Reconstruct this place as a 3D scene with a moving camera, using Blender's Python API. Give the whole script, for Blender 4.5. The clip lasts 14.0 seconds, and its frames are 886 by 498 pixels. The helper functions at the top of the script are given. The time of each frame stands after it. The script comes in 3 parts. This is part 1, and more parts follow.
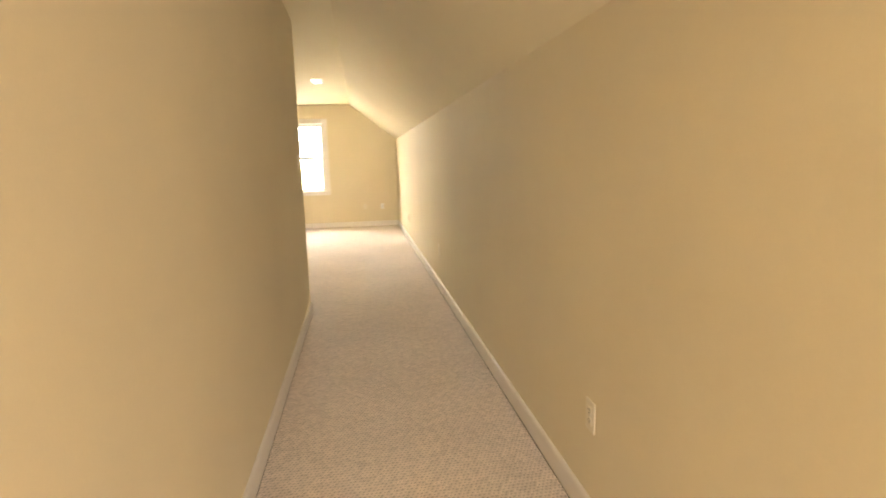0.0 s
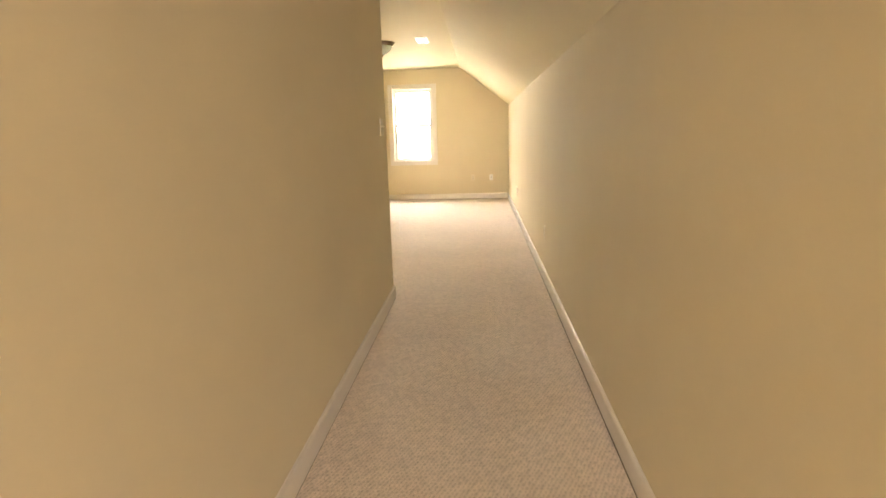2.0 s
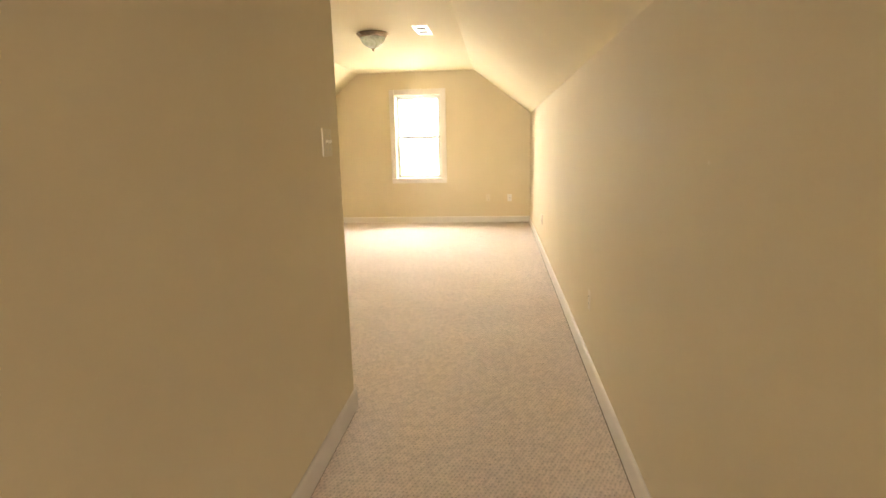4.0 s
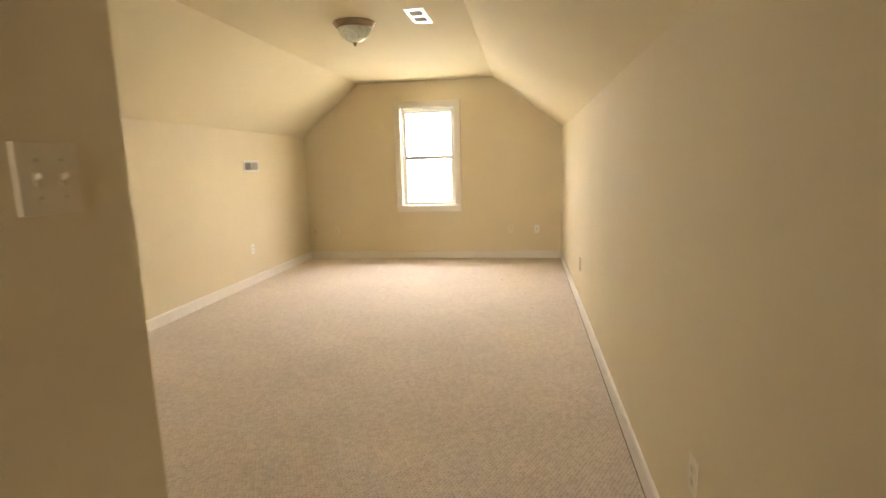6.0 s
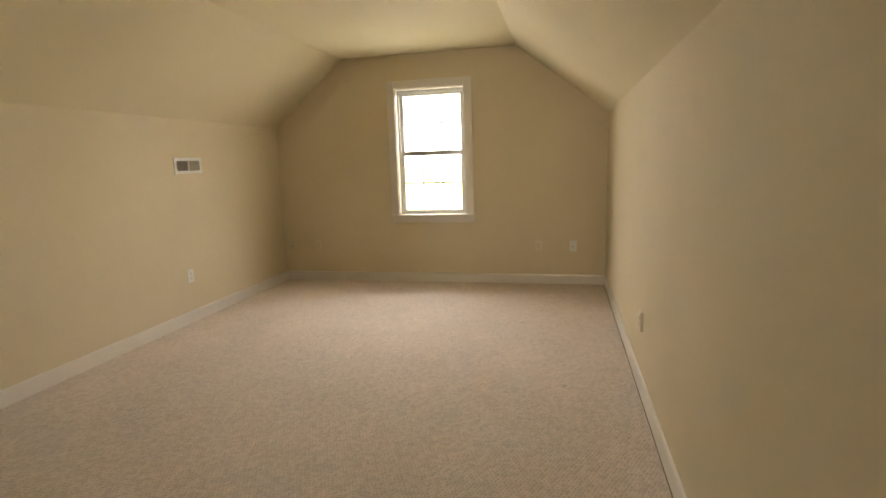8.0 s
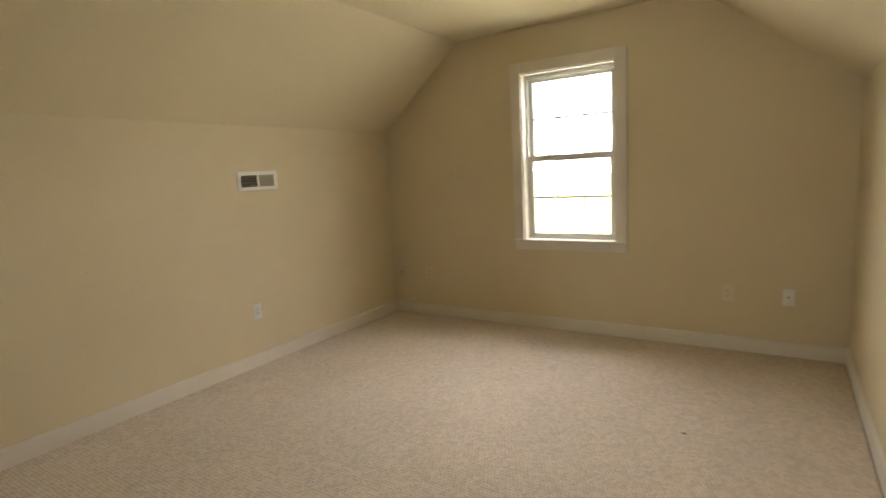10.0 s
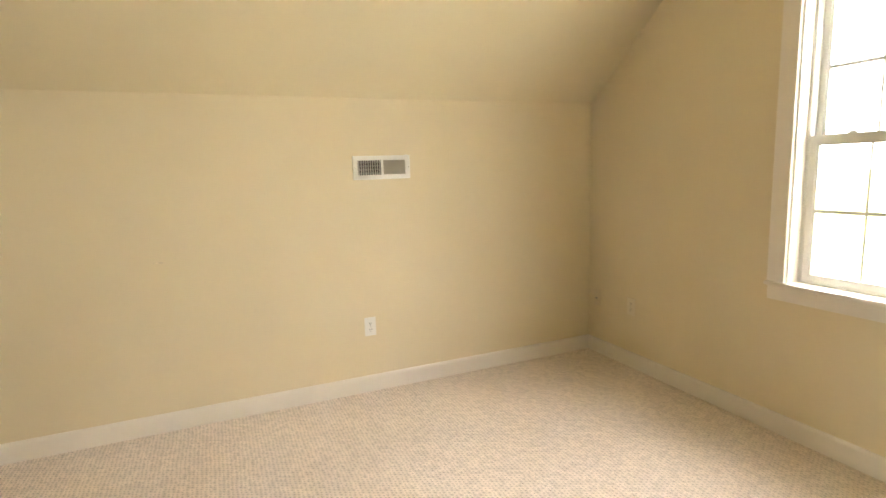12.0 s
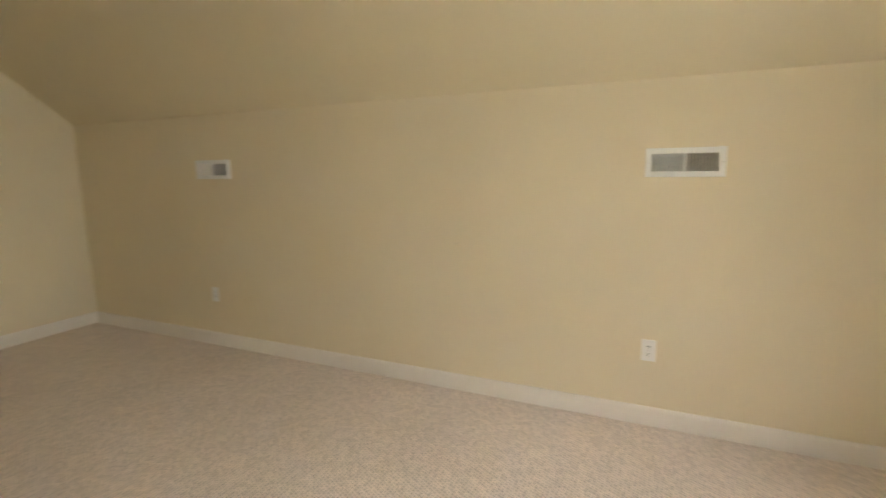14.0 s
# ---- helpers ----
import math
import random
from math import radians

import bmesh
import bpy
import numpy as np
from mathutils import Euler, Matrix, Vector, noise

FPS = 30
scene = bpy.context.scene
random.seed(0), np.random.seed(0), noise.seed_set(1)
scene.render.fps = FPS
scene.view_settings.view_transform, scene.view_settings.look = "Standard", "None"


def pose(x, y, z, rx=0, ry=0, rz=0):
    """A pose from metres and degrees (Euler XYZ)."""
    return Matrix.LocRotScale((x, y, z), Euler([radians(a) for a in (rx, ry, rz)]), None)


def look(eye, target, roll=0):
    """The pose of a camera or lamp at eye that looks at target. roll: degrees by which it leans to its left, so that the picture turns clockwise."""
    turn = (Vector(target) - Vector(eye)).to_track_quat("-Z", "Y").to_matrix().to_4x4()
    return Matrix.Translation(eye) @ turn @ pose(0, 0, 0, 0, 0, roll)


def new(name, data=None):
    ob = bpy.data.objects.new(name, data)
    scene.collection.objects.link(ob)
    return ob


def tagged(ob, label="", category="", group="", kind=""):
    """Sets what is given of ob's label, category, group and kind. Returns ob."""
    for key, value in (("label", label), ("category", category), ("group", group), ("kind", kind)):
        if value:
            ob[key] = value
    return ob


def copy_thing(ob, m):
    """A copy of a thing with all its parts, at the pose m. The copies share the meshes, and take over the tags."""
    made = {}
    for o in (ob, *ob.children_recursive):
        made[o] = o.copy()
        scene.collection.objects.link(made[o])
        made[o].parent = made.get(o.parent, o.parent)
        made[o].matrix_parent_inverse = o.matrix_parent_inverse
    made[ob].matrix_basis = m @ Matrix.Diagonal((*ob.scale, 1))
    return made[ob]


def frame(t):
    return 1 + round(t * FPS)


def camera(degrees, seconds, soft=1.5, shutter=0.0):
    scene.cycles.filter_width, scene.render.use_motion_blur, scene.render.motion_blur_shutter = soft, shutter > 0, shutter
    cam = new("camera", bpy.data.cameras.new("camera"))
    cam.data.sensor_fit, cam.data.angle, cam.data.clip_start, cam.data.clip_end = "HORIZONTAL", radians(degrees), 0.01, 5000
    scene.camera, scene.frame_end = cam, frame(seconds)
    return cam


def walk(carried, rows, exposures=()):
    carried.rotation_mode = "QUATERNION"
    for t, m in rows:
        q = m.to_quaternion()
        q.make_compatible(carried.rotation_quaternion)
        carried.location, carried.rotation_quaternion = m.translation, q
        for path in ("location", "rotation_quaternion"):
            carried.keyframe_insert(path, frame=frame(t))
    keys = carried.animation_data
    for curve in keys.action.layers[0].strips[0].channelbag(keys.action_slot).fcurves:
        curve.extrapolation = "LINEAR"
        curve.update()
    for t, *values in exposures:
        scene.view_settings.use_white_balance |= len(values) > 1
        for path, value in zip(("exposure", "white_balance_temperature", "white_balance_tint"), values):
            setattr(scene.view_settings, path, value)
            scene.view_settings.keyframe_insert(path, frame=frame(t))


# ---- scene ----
cam = camera(80.4, 14.0, shutter=0.4)
PATH = [
    (0, (-0.742, -10.923, 1.297), (-0.443, -8.974, 0.965), -1.4),
    (0.5, (-0.606, -10.775, 1.292), (-0.573, -8.807, 0.937), -2.1),
    (1, (-0.539, -10.602, 1.272), (-0.604, -8.642, 0.879), -2.2),
    (1.5, (-0.548, -10.604, 1.272), (-0.682, -8.656, 0.837), -1.6),
    (2, (-0.541, -10.250, 1.262), (-0.683, -8.302, 0.830), -1.5),
    (2.5, (-0.519, -9.864, 1.287), (-0.672, -7.916, 0.861), -1.4),
    (3, (-0.531, -9.476, 1.293), (-0.685, -7.525, 0.878), -0.8),
    (5.5, (-0.455, -7.609, 1.313), (-0.761, -5.663, 0.970), -2.3),
    (6, (-0.463, -7.244, 1.318), (-0.776, -5.295, 0.998), -1.7),
    (6.5, (-0.440, -6.817, 1.309), (-0.768, -4.868, 0.998), -1.4),
    (7, (-0.426, -6.420, 1.336), (-0.793, -4.481, 1.009), -1.5),
    (9.5, (-0.437, -4.324, 1.319), (-1.257, -2.524, 1.020), -3.0),
    (10, (-0.368, -4.036, 1.344), (-1.451, -2.380, 1.055), -3.2),
    (10.5, (-0.386, -3.655, 1.373), (-1.733, -2.205, 1.081), -2.6),
    (11, (-0.470, -3.194, 1.334), (-2.015, -1.953, 1.068), -2.8),
    (11.5, (-0.534, -2.804, 1.323), (-2.235, -1.788, 1.047), -2.6),
    (12, (-0.596, -2.435, 1.331), (-2.412, -1.652, 1.033), -1.8),
    (12.5, (-0.605, -2.101, 1.308), (-2.514, -1.584, 1.015), -1.2),
    (13, (-0.609, -1.857, 1.282), (-2.582, -1.680, 1.006), -0.6),
    (13.5, (-0.628, -1.746, 1.317), (-2.595, -1.961, 1.027), 0.3),
    (14, (-0.842, -1.442, 1.390), (-2.613, -2.311, 1.056), -1.2),
]
EXPOSURES = [
    (0, 2.05, 6500, 12), (1, 1.98, 6500, 12), (2, 2.05, 6500, 13), (3, 2.12, 6520, 13), (5.5, 1.62, 6520, 13), (6, 1.43, 6500, 13), (7, 1.03, 6500, 13),
    (9.5, -0.1, 6350, 11), (10, 0.24, 6320, 10), (10.5, 1.05, 6280, 10), (11, 1.33, 6250, 10), (11.5, 1.38, 6250, 10), (12, 1.27, 6170, 10), (12.5, 1.1, 6080, 10), (13.5, 0.95, 5980, 10), (14, 0.82, 5900, 10),
]
walk(cam, [(t, look(e, g, r)) for t, e, g, r in PATH], EXPOSURES)

# ---------------------------------------------------------------- plan (metres)
XR = 0.014            # right knee wall face
XL = -3.606           # left knee wall face
XH = -1.226           # hall's left wall face
YW = 0.014            # window wall face
YB = -6.322           # back wall of the room (the hall's left wall ends here)
YE = -15.40           # end of the hall behind the walk
KNEE = 1.75           # height of the knee walls
TOP = 2.44            # flat ceiling
CR, CL = -0.889, -2.757   # where the slopes meet the flat ceiling
TH = 0.14             # wall thickness
BB_H, BB_T, BB_GAP = 0.099, 0.014, -0.003

VENT_Y, VENT_Z = (-4.664, -1.513), 1.357    # vents in the left knee wall
CVENT = (-1.266, -3.09)                     # vent in the flat ceiling

# ---------------------------------------------------------------- light
world = bpy.data.worlds.new("sky")
scene.world = world
world.use_nodes = True
wn = world.node_tree.nodes
sky = wn.new("ShaderNodeTexSky")
sky.sky_type = 'NISHITA'
sky.sun_disc = False
sky.sun_elevation = radians(52)
sky.sun_rotation = radians(160)
world.node_tree.links.new(sky.outputs[0], wn["Background"].inputs[0])
wn["Background"].inputs[1].default_value = 0.12

sun_data = bpy.data.lights.new("sun", 'SUN')
sun_data.energy, sun_data.angle, sun_data.color = 3.5, radians(0.5), (1.0, 0.95, 0.87)
sun = new("sun", sun_data)
sun.matrix_world = look((-2, -20, 30), (-6, 0, 0))


def daylight(name, eye, target, w, h, watts, colour):
    """An area lamp that shines in through an opening as daylight."""
    d = bpy.data.lights.new(name, 'AREA')
    d.shape, d.size, d.size_y, d.energy, d.color = 'RECTANGLE', w, h, watts, colour
    ob = new(name, d)
    ob.matrix_world = look(eye, target)
    return ob


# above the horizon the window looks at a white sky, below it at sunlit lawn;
# the hall's fill lamp stands outside an unseen opening added behind the walk
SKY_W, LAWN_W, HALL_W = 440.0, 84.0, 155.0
daylight("window_sky_light", (-1.8, 1.00, 2.00), (-1.8, 0.10, 1.90), 6.8, 1.5, SKY_W, (1.0, 0.95, 0.885))
daylight("window_lawn_light", (-1.8, 0.70, 0.865), (-1.8, -0.165, 1.365), 4.8, 1.19, LAWN_W, (1.0, 0.95, 0.48))
daylight("hall_fill_light", (-0.16, YE - 0.36, 1.22), (-0.76, YE + 0.64, 1.22), 0.62, 1.6, HALL_W, (1.0, 0.94, 0.86))


# ---------------------------------------------------------------- materials
def material(name, base, rough=0.6, metal=0.0):
    m = bpy.data.materials.new(name)
    m.use_nodes = True
    b = m.node_tree.nodes["Principled BSDF"]
    b.inputs["Base Color"].default_value = (*base, 1)
    b.inputs["Roughness"].default_value = rough
    b.inputs["Metallic"].default_value = metal
    return m, m.node_tree.nodes, m.node_tree.links, b


def node(nodes, kind, **values):
    n = nodes.new(kind)
    for k, v in values.items():
        n.inputs[k].default_value = v
    return n


def mottled(name, base, rough, coarse, fine, amount, bump, metal=0.0, bump_distance=0.0006, scale_z=1.0, sheen=0.5):
    """A paint or metal with tone variation at two scales and a fine relief."""
    m, n, l, b = material(name, base, rough, metal)
    geo = n.new("ShaderNodeNewGeometry")
    stretch = n.new("ShaderNodeVectorMath")
    stretch.operation = 'MULTIPLY'
    stretch.inputs[1].default_value = (1, 1, scale_z)
    l.new(geo.outputs["Position"], stretch.inputs[0])
    big = node(n, "ShaderNodeTexNoise", Scale=coarse, Detail=4.0, Roughness=0.55)
    small = node(n, "ShaderNodeTexNoise", Scale=fine, Detail=3.0, Roughness=0.6)
    l.new(stretch.outputs[0], big.inputs["Vector"])
    l.new(geo.outputs["Position"], small.inputs["Vector"])
    add = n.new("ShaderNodeMath")
    add.operation = 'MULTIPLY_ADD'
    add.inputs[1].default_value = 0.35
    l.new(small.outputs["Fac"], add.inputs[0])
    l.new(big.outputs["Fac"], add.inputs[2])
    ramp = node(n, "ShaderNodeMapRange", **{"From Min": 0.40, "From Max": 0.95, "To Min": 1 - amount, "To Max": 1 + amount})
    l.new(add.outputs[0], ramp.inputs["Value"])
    mul = n.new("ShaderNodeVectorMath")
    mul.operation = 'SCALE'
    mul.inputs[0].default_value = base
    l.new(ramp.outputs[0], mul.inputs["Scale"])
    l.new(mul.outputs[0], b.inputs["Base Color"])
    rr = node(n, "ShaderNodeMapRange", **{"To Min": rough - 0.08, "To Max": min(1.0, rough + 0.08)})
    l.new(big.outputs["Fac"], rr.inputs["Value"])
    l.new(rr.outputs[0], b.inputs["Roughness"])
    b.inputs["Specular IOR Level"].default_value = sheen
    bp = node(n, "ShaderNodeBump", Strength=bump, Distance=bump_distance)
    l.new(small.outputs["Fac"], bp.inputs["Height"])
    l.new(bp.outputs[0], b.inputs["Normal"])
    return m


WALL = mottled("wall_paint", (0.74, 0.645, 0.46), 0.82, 1.3, 160.0, 0.035, 0.35, sheen=0.22)
CEIL = mottled("ceiling_paint", (0.735, 0.645, 0.45), 0.90, 1.1, 130.0, 0.03, 0.4, sheen=0.2)
TRIM = mottled("white_trim_paint", (0.79, 0.735, 0.665), 0.38, 2.5, 60.0, 0.03, 0.12)
VINYL = mottled("white_vinyl", (0.68, 0.675, 0.64), 0.35, 3.0, 90.0, 0.02, 0.05)
PLATE = mottled("white_plastic", (0.83, 0.81, 0.77), 0.32, 8.0, 200.0, 0.02, 0.03)
ALMOND = mottled("almond_plastic", (0.77, 0.685, 0.53), 0.42, 8.0, 200.0, 0.02, 0.03)
IVORY = mottled("ivory_plastic", (0.70, 0.605, 0.43), 0.4, 8.0, 200.0, 0.03, 0.03)
VENT = mottled("white_enamel", (0.86, 0.85, 0.82), 0.25, 6.0, 120.0, 0.03, 0.05)
FIN = mottled("vent_slat_enamel", (0.74, 0.71, 0.65), 0.45, 6.0, 120.0, 0.05, 0.05)
DUCT = mottled("galvanised_duct", (0.09, 0.088, 0.085), 0.6, 6.0, 60.0, 0.2, 0.1)
BLADE = mottled("galvanised_blade", (0.30, 0.295, 0.28), 0.5, 6.0, 60.0, 0.2, 0.1)
NICKEL = mottled("aged_bronze", (0.38, 0.31, 0.24), 0.25, 12.0, 150.0, 0.12, 0.05, metal=1.0)
SLOT = material("dark_slot", (0.03, 0.028, 0.025), 0.7)[0]
SCREW = material("zinc_screw", (0.55, 0.53, 0.5), 0.35, 0.9)[0]


def grille_material(name, share):
    """Thin white plastic that lets a little daylight through."""
    m, n, l, b = material(name, (0.76, 0.75, 0.72), 0.5)
    thin = n.new("ShaderNodeBsdfTranslucent")
    thin.inputs["Color"].default_value = (0.85, 0.84, 0.80, 1)
    mix = n.new("ShaderNodeMixShader")
    mix.inputs[0].default_value = share
    l.new(b.outputs[0], mix.inputs[1])
    l.new(thin.outputs[0], mix.inputs[2])
    l.new(mix.outputs[0], n["Material Output"].inputs["Surface"])
    return m


GRILLE = grille_material("white_grille_bar", 0.05)
SCUFF = mottled("grey_scuff", (0.71, 0.615, 0.455), 0.8, 60.0, 300.0, 0.25, 0.2)
PATCH = mottled("wall_filler", (0.80, 0.72, 0.565), 0.8, 60.0, 300.0, 0.08, 0.2)
SPECK = mottled("brown_speck", (0.30, 0.235, 0.17), 0.95, 60.0, 300.0, 0.25, 0.3)
PLY = mottled("plywood", (0.20, 0.14, 0.085), 0.8, 6.0, 90.0, 0.2, 0.2)
SIDING = mottled("house_siding", (0.62, 0.60, 0.55), 0.7, 1.0, 40.0, 0.06, 0.2)


def glass_material():
    m, n, l, b = material("window_glass", (1, 1, 1), 0.0)
    b.inputs["Transmission Weight"].default_value = 1.0
    b.inputs["IOR"].default_value = 1.45
    return m


def bowl_material():
    """Pale swirled alabaster glass, half clear."""
    m, n, l, b = material("alabaster_glass", (0.9, 0.88, 0.8), 0.10)
    b.inputs["IOR"].default_value = 1.45
    geo = n.new("ShaderNodeTexCoord")
    swirl = node(n, "ShaderNodeTexNoise", Scale=7.0, Detail=3.0, Roughness=0.5, Distortion=1.6)
    l.new(geo.outputs["Object"], swirl.inputs["Vector"])
    ramp = n.new("ShaderNodeValToRGB")
    ramp.color_ramp.elements[0].position, ramp.color_ramp.elements[0].color = 0.30, (0.70, 0.71, 0.55, 1)
    ramp.color_ramp.elements[1].position, ramp.color_ramp.elements[1].color = 0.70, (0.95, 0.93, 0.84, 1)
    l.new(swirl.outputs["Fac"], ramp.inputs[0])
    l.new(ramp.outputs[0], b.inputs["Base Color"])
    tr = node(n, "ShaderNodeMapRange", **{"From Min": 0.35, "From Max": 0.65, "To Min": 0.92, "To Max": 0.70})
    l.new(swirl.outputs["Fac"], tr.inputs["Value"])
    l.new(tr.outputs[0], b.inputs["Transmission Weight"])
    bp = node(n, "ShaderNodeBump", Strength=0.25, Distance=0.003)
    l.new(swirl.outputs["Fac"], bp.inputs["Height"])
    l.new(bp.outputs[0], b.inputs["Normal"])
    milky = n.new("ShaderNodeBsdfTranslucent")
    l.new(ramp.outputs[0], milky.inputs["Color"])
    mix = n.new("ShaderNodeMixShader")
    mix.inputs[0].default_value = 0.32
    l.new(b.outputs[0], mix.inputs[1])
    l.new(milky.outputs[0], mix.inputs[2])
    l.new(mix.outputs[0], n["Material Output"].inputs["Surface"])
    return m


def carpet_material():
    """Beige looped berber: rows of loops on the diagonal, flecked yarn, trodden lanes."""
    m, n, l, b = material("beige_berber_carpet", (0.5, 0.43, 0.34), 0.95)
    geo = n.new("ShaderNodeNewGeometry")
    wobble = node(n, "ShaderNodeTexNoise", Scale=7.0, Detail=2.0)
    l.new(geo.outputs["Position"], wobble.inputs["Vector"])
    shift = n.new("ShaderNodeVectorMath")
    shift.operation = 'MULTIPLY_ADD'
    shift.inputs[1].default_value = (0.014, 0.014, 0.0)
    l.new(wobble.outputs["Color"], shift.inputs[0])
    l.new(geo.outputs["Position"], shift.inputs[2])
    # lattice of loops: rows run slantwise across the room
    across, along = n.new("ShaderNodeVectorMath"), n.new("ShaderNodeVectorMath")
    across.operation = along.operation = 'DOT_PRODUCT'
    across.inputs[1].default_value = (1 / LOOP, -0.5 / LOOP, 0)
    along.inputs[1].default_value = (0, 1 / LOOP, 0)
    l.new(shift.outputs[0], across.inputs[0])
    l.new(shift.outputs[0], along.inputs[0])
    turn = n.new("ShaderNodeCombineXYZ")
    l.new(across.outputs["Value"], turn.inputs[0])
    l.new(along.outputs["Value"], turn.inputs[1])
    loops = node(n, "ShaderNodeTexVoronoi", Scale=1.0, Randomness=0.30)
    loops.voronoi_dimensions = '2D'
    l.new(turn.outputs[0], loops.inputs["Vector"])
    yarn = node(n, "ShaderNodeTexNoise", Scale=520.0, Detail=2.0)
    l.new(geo.outputs["Position"], yarn.inputs["Vector"])
    lane = node(n, "ShaderNodeTexNoise", Scale=1.6, Detail=5.0, Roughness=0.62)
    l.new(geo.outputs["Position"], lane.inputs["Vector"])
    fleck = node(n, "ShaderNodeMapRange", **{"To Min": 0.88, "To Max": 1.09})
    sep = n.new("ShaderNodeSeparateColor")
    l.new(loops.outputs["Color"], sep.inputs[0])
    l.new(sep.outputs[0], fleck.inputs["Value"])
    # shade of the pits between the loops, darkened in the yarn colour
    pit_shade = node(n, "ShaderNodeMapRange", **{"From Min": 0.05, "From Max": 0.38, "To Min": 0.60, "To Max": 1.0})
    l.new(loops.outputs["Distance"], pit_shade.inputs["Value"])
    soil = node(n, "ShaderNodeMapRange", **{"From Min": 0.3, "From Max": 0.7, "To Min": 0.93, "To Max": 1.05})
    l.new(lane.outputs["Fac"], soil.inputs["Value"])
    p1, p2 = n.new("ShaderNodeMath"), n.new("ShaderNodeMath")
    p1.operation = p2.operation = 'MULTIPLY'
    l.new(fleck.outputs[0], p1.inputs[0])
    l.new(pit_shade.outputs[0], p1.inputs[1])
    l.new(p1.outputs[0], p2.inputs[0])
    l.new(soil.outputs[0], p2.inputs[1])
    mul = n.new("ShaderNodeVectorMath")
    mul.operation = 'SCALE'
    mul.inputs[0].default_value = CARPET_TONE
    l.new(p2.outputs[0], mul.inputs["Scale"])
    l.new(mul.outputs[0], b.inputs["Base Color"])
    high = n.new("ShaderNodeMath")
    high.operation = 'MULTIPLY_ADD'
    high.inputs[1].default_value = 1.0
    mix = n.new("ShaderNodeMath")
    mix.operation = 'MULTIPLY_ADD'
    mix.inputs[1].default_value = 0.25
    l.new(yarn.outputs["Fac"], mix.inputs[0])
    l.new(loops.outputs["Distance"], high.inputs[0])
    l.new(mix.outputs[0], high.inputs[2])
    bp = node(n, "ShaderNodeBump", Strength=0.45, Distance=0.005)
    l.new(high.outputs[0], bp.inputs["Height"])
    l.new(bp.outputs[0], b.inputs["Normal"])
    b.inputs["Sheen Weight"].default_value = 0.15
    return m


LOOP = 0.0180
CARPET_TONE = (0.78, 0.672, 0.585)
CARPET = carpet_material()
GLASS = glass_material()
BOWL = bowl_material()
LAWN = mottled("lawn", (0.09, 0.13, 0.04), 0.95, 0.3, 8.0, 0.3, 0.6, bump_distance=0.03)


# ---------------------------------------------------------------- building blocks
def box(bm, x0, x1, y0, y1, z0, z1):
    m = Matrix.LocRotScale(((x0 + x1) / 2, (y0 + y1) / 2, (z0 + z1) / 2), None, (abs(x1 - x0), abs(y1 - y0), abs(z1 - z0)))
    return bmesh.ops.create_cube(bm, size=1, matrix=m)["verts"]


def soften(bm, width, segments=2):
    bmesh.ops.bevel(bm, geom=list(bm.edges), offset=width, segments=segments, profile=0.6, affect='EDGES', clamp_overlap=True)


def prism(bm, outline, axis, a, b):
    """An outline of two coordinates pushed along the third axis from a to b."""
    def put(p, v):
        return {"x": (v, p[0], p[1]), "y": (p[0], v, p[1]), "z": (p[0], p[1], v)}[axis]
    low = [bm.verts.new(put(p, a)) for p in outline]
    high = [bm.verts.new(put(p, b)) for p in outline]
    bm.faces.new(low)
    bm.faces.new(high)
    for i in range(len(outline)):
        j = (i + 1) % len(outline)
        bm.faces.new((low[i], low[j], high[j], high[i]))
    bmesh.ops.recalc_face_normals(bm, faces=bm.faces)


def lathe(bm, profile, steps=48):
    """A ring of (radius, z) turned about the z axis."""
    rings = []
    for r, z in profile:
        if r < 1e-5:
            rings.append([bm.verts.new((0, 0, z))])
        else:
            rings.append([bm.verts.new((r * math.cos(2 * math.pi * i / steps), r * math.sin(2 * math.pi * i / steps), z)) for i in range(steps)])
    for p, q in zip(rings, rings[1:]):
        for i in range(steps):
            j = (i + 1) % steps
            if len(p) == 1 and len(q) > 1:
                bm.faces.new((p[0], q[j], q[i]))
            elif len(q) == 1 and len(p) > 1:
                bm.faces.new((p[i], p[j], q[0]))
            elif len(p) > 1:
                bm.faces.new((p[i], p[j], q[j], q[i]))
    bmesh.ops.recalc_face_normals(bm, faces=bm.faces)


def mesh(name, bm, mat, smooth=False):
    data = bpy.data.meshes.new(name)
    bm.to_mesh(data)
    bm.free()
    data.materials.append(mat)
    if smooth:
        for p in data.polygons:
            p.use_smooth = True
    return new(name, data)


def part(name, bm, mat, parent, label="", smooth=False):
    ob = mesh(name, bm, mat, smooth)
    ob.parent = parent
    if label:
        ob["label"] = label
    return ob


def structure(name, bm, mat, label, category):
    return tagged(mesh(name, bm, mat), label, category, kind="structure")


# ---------------------------------------------------------------- the shell
bm = bmesh.new()
prism(bm, [(XL - TH, YB - TH), (XH - TH, YB - TH), (XH - TH, YE - TH), (XR + TH, YE - TH), (XR + TH, YW + TH), (XL - TH, YW + TH)], "z", -0.12, -0.009)
structure("subfloor", bm, PLY, "bare plywood subfloor in the gap along the carpet's edge", "floor")
bm = bmesh.new()
g, gr = BB_T + 0.0015, BB_T + 0.0035      # the carpet stops just short of the baseboards and rolls down
prism(bm, [(XL + g, YB + g), (XH + g, YB + g), (XH + g, YE + g), (XR - gr, YE + g), (XR - gr, YW - g), (XL + g, YW - g)], "z", -0.009, 0.0)
rim = [e for e in bm.edges if all(v.co.z > -0.001 for v in e.verts)]
bmesh.ops.bevel(bm, geom=rim, offset=0.004, segments=3, profile=0.5, affect='EDGES')
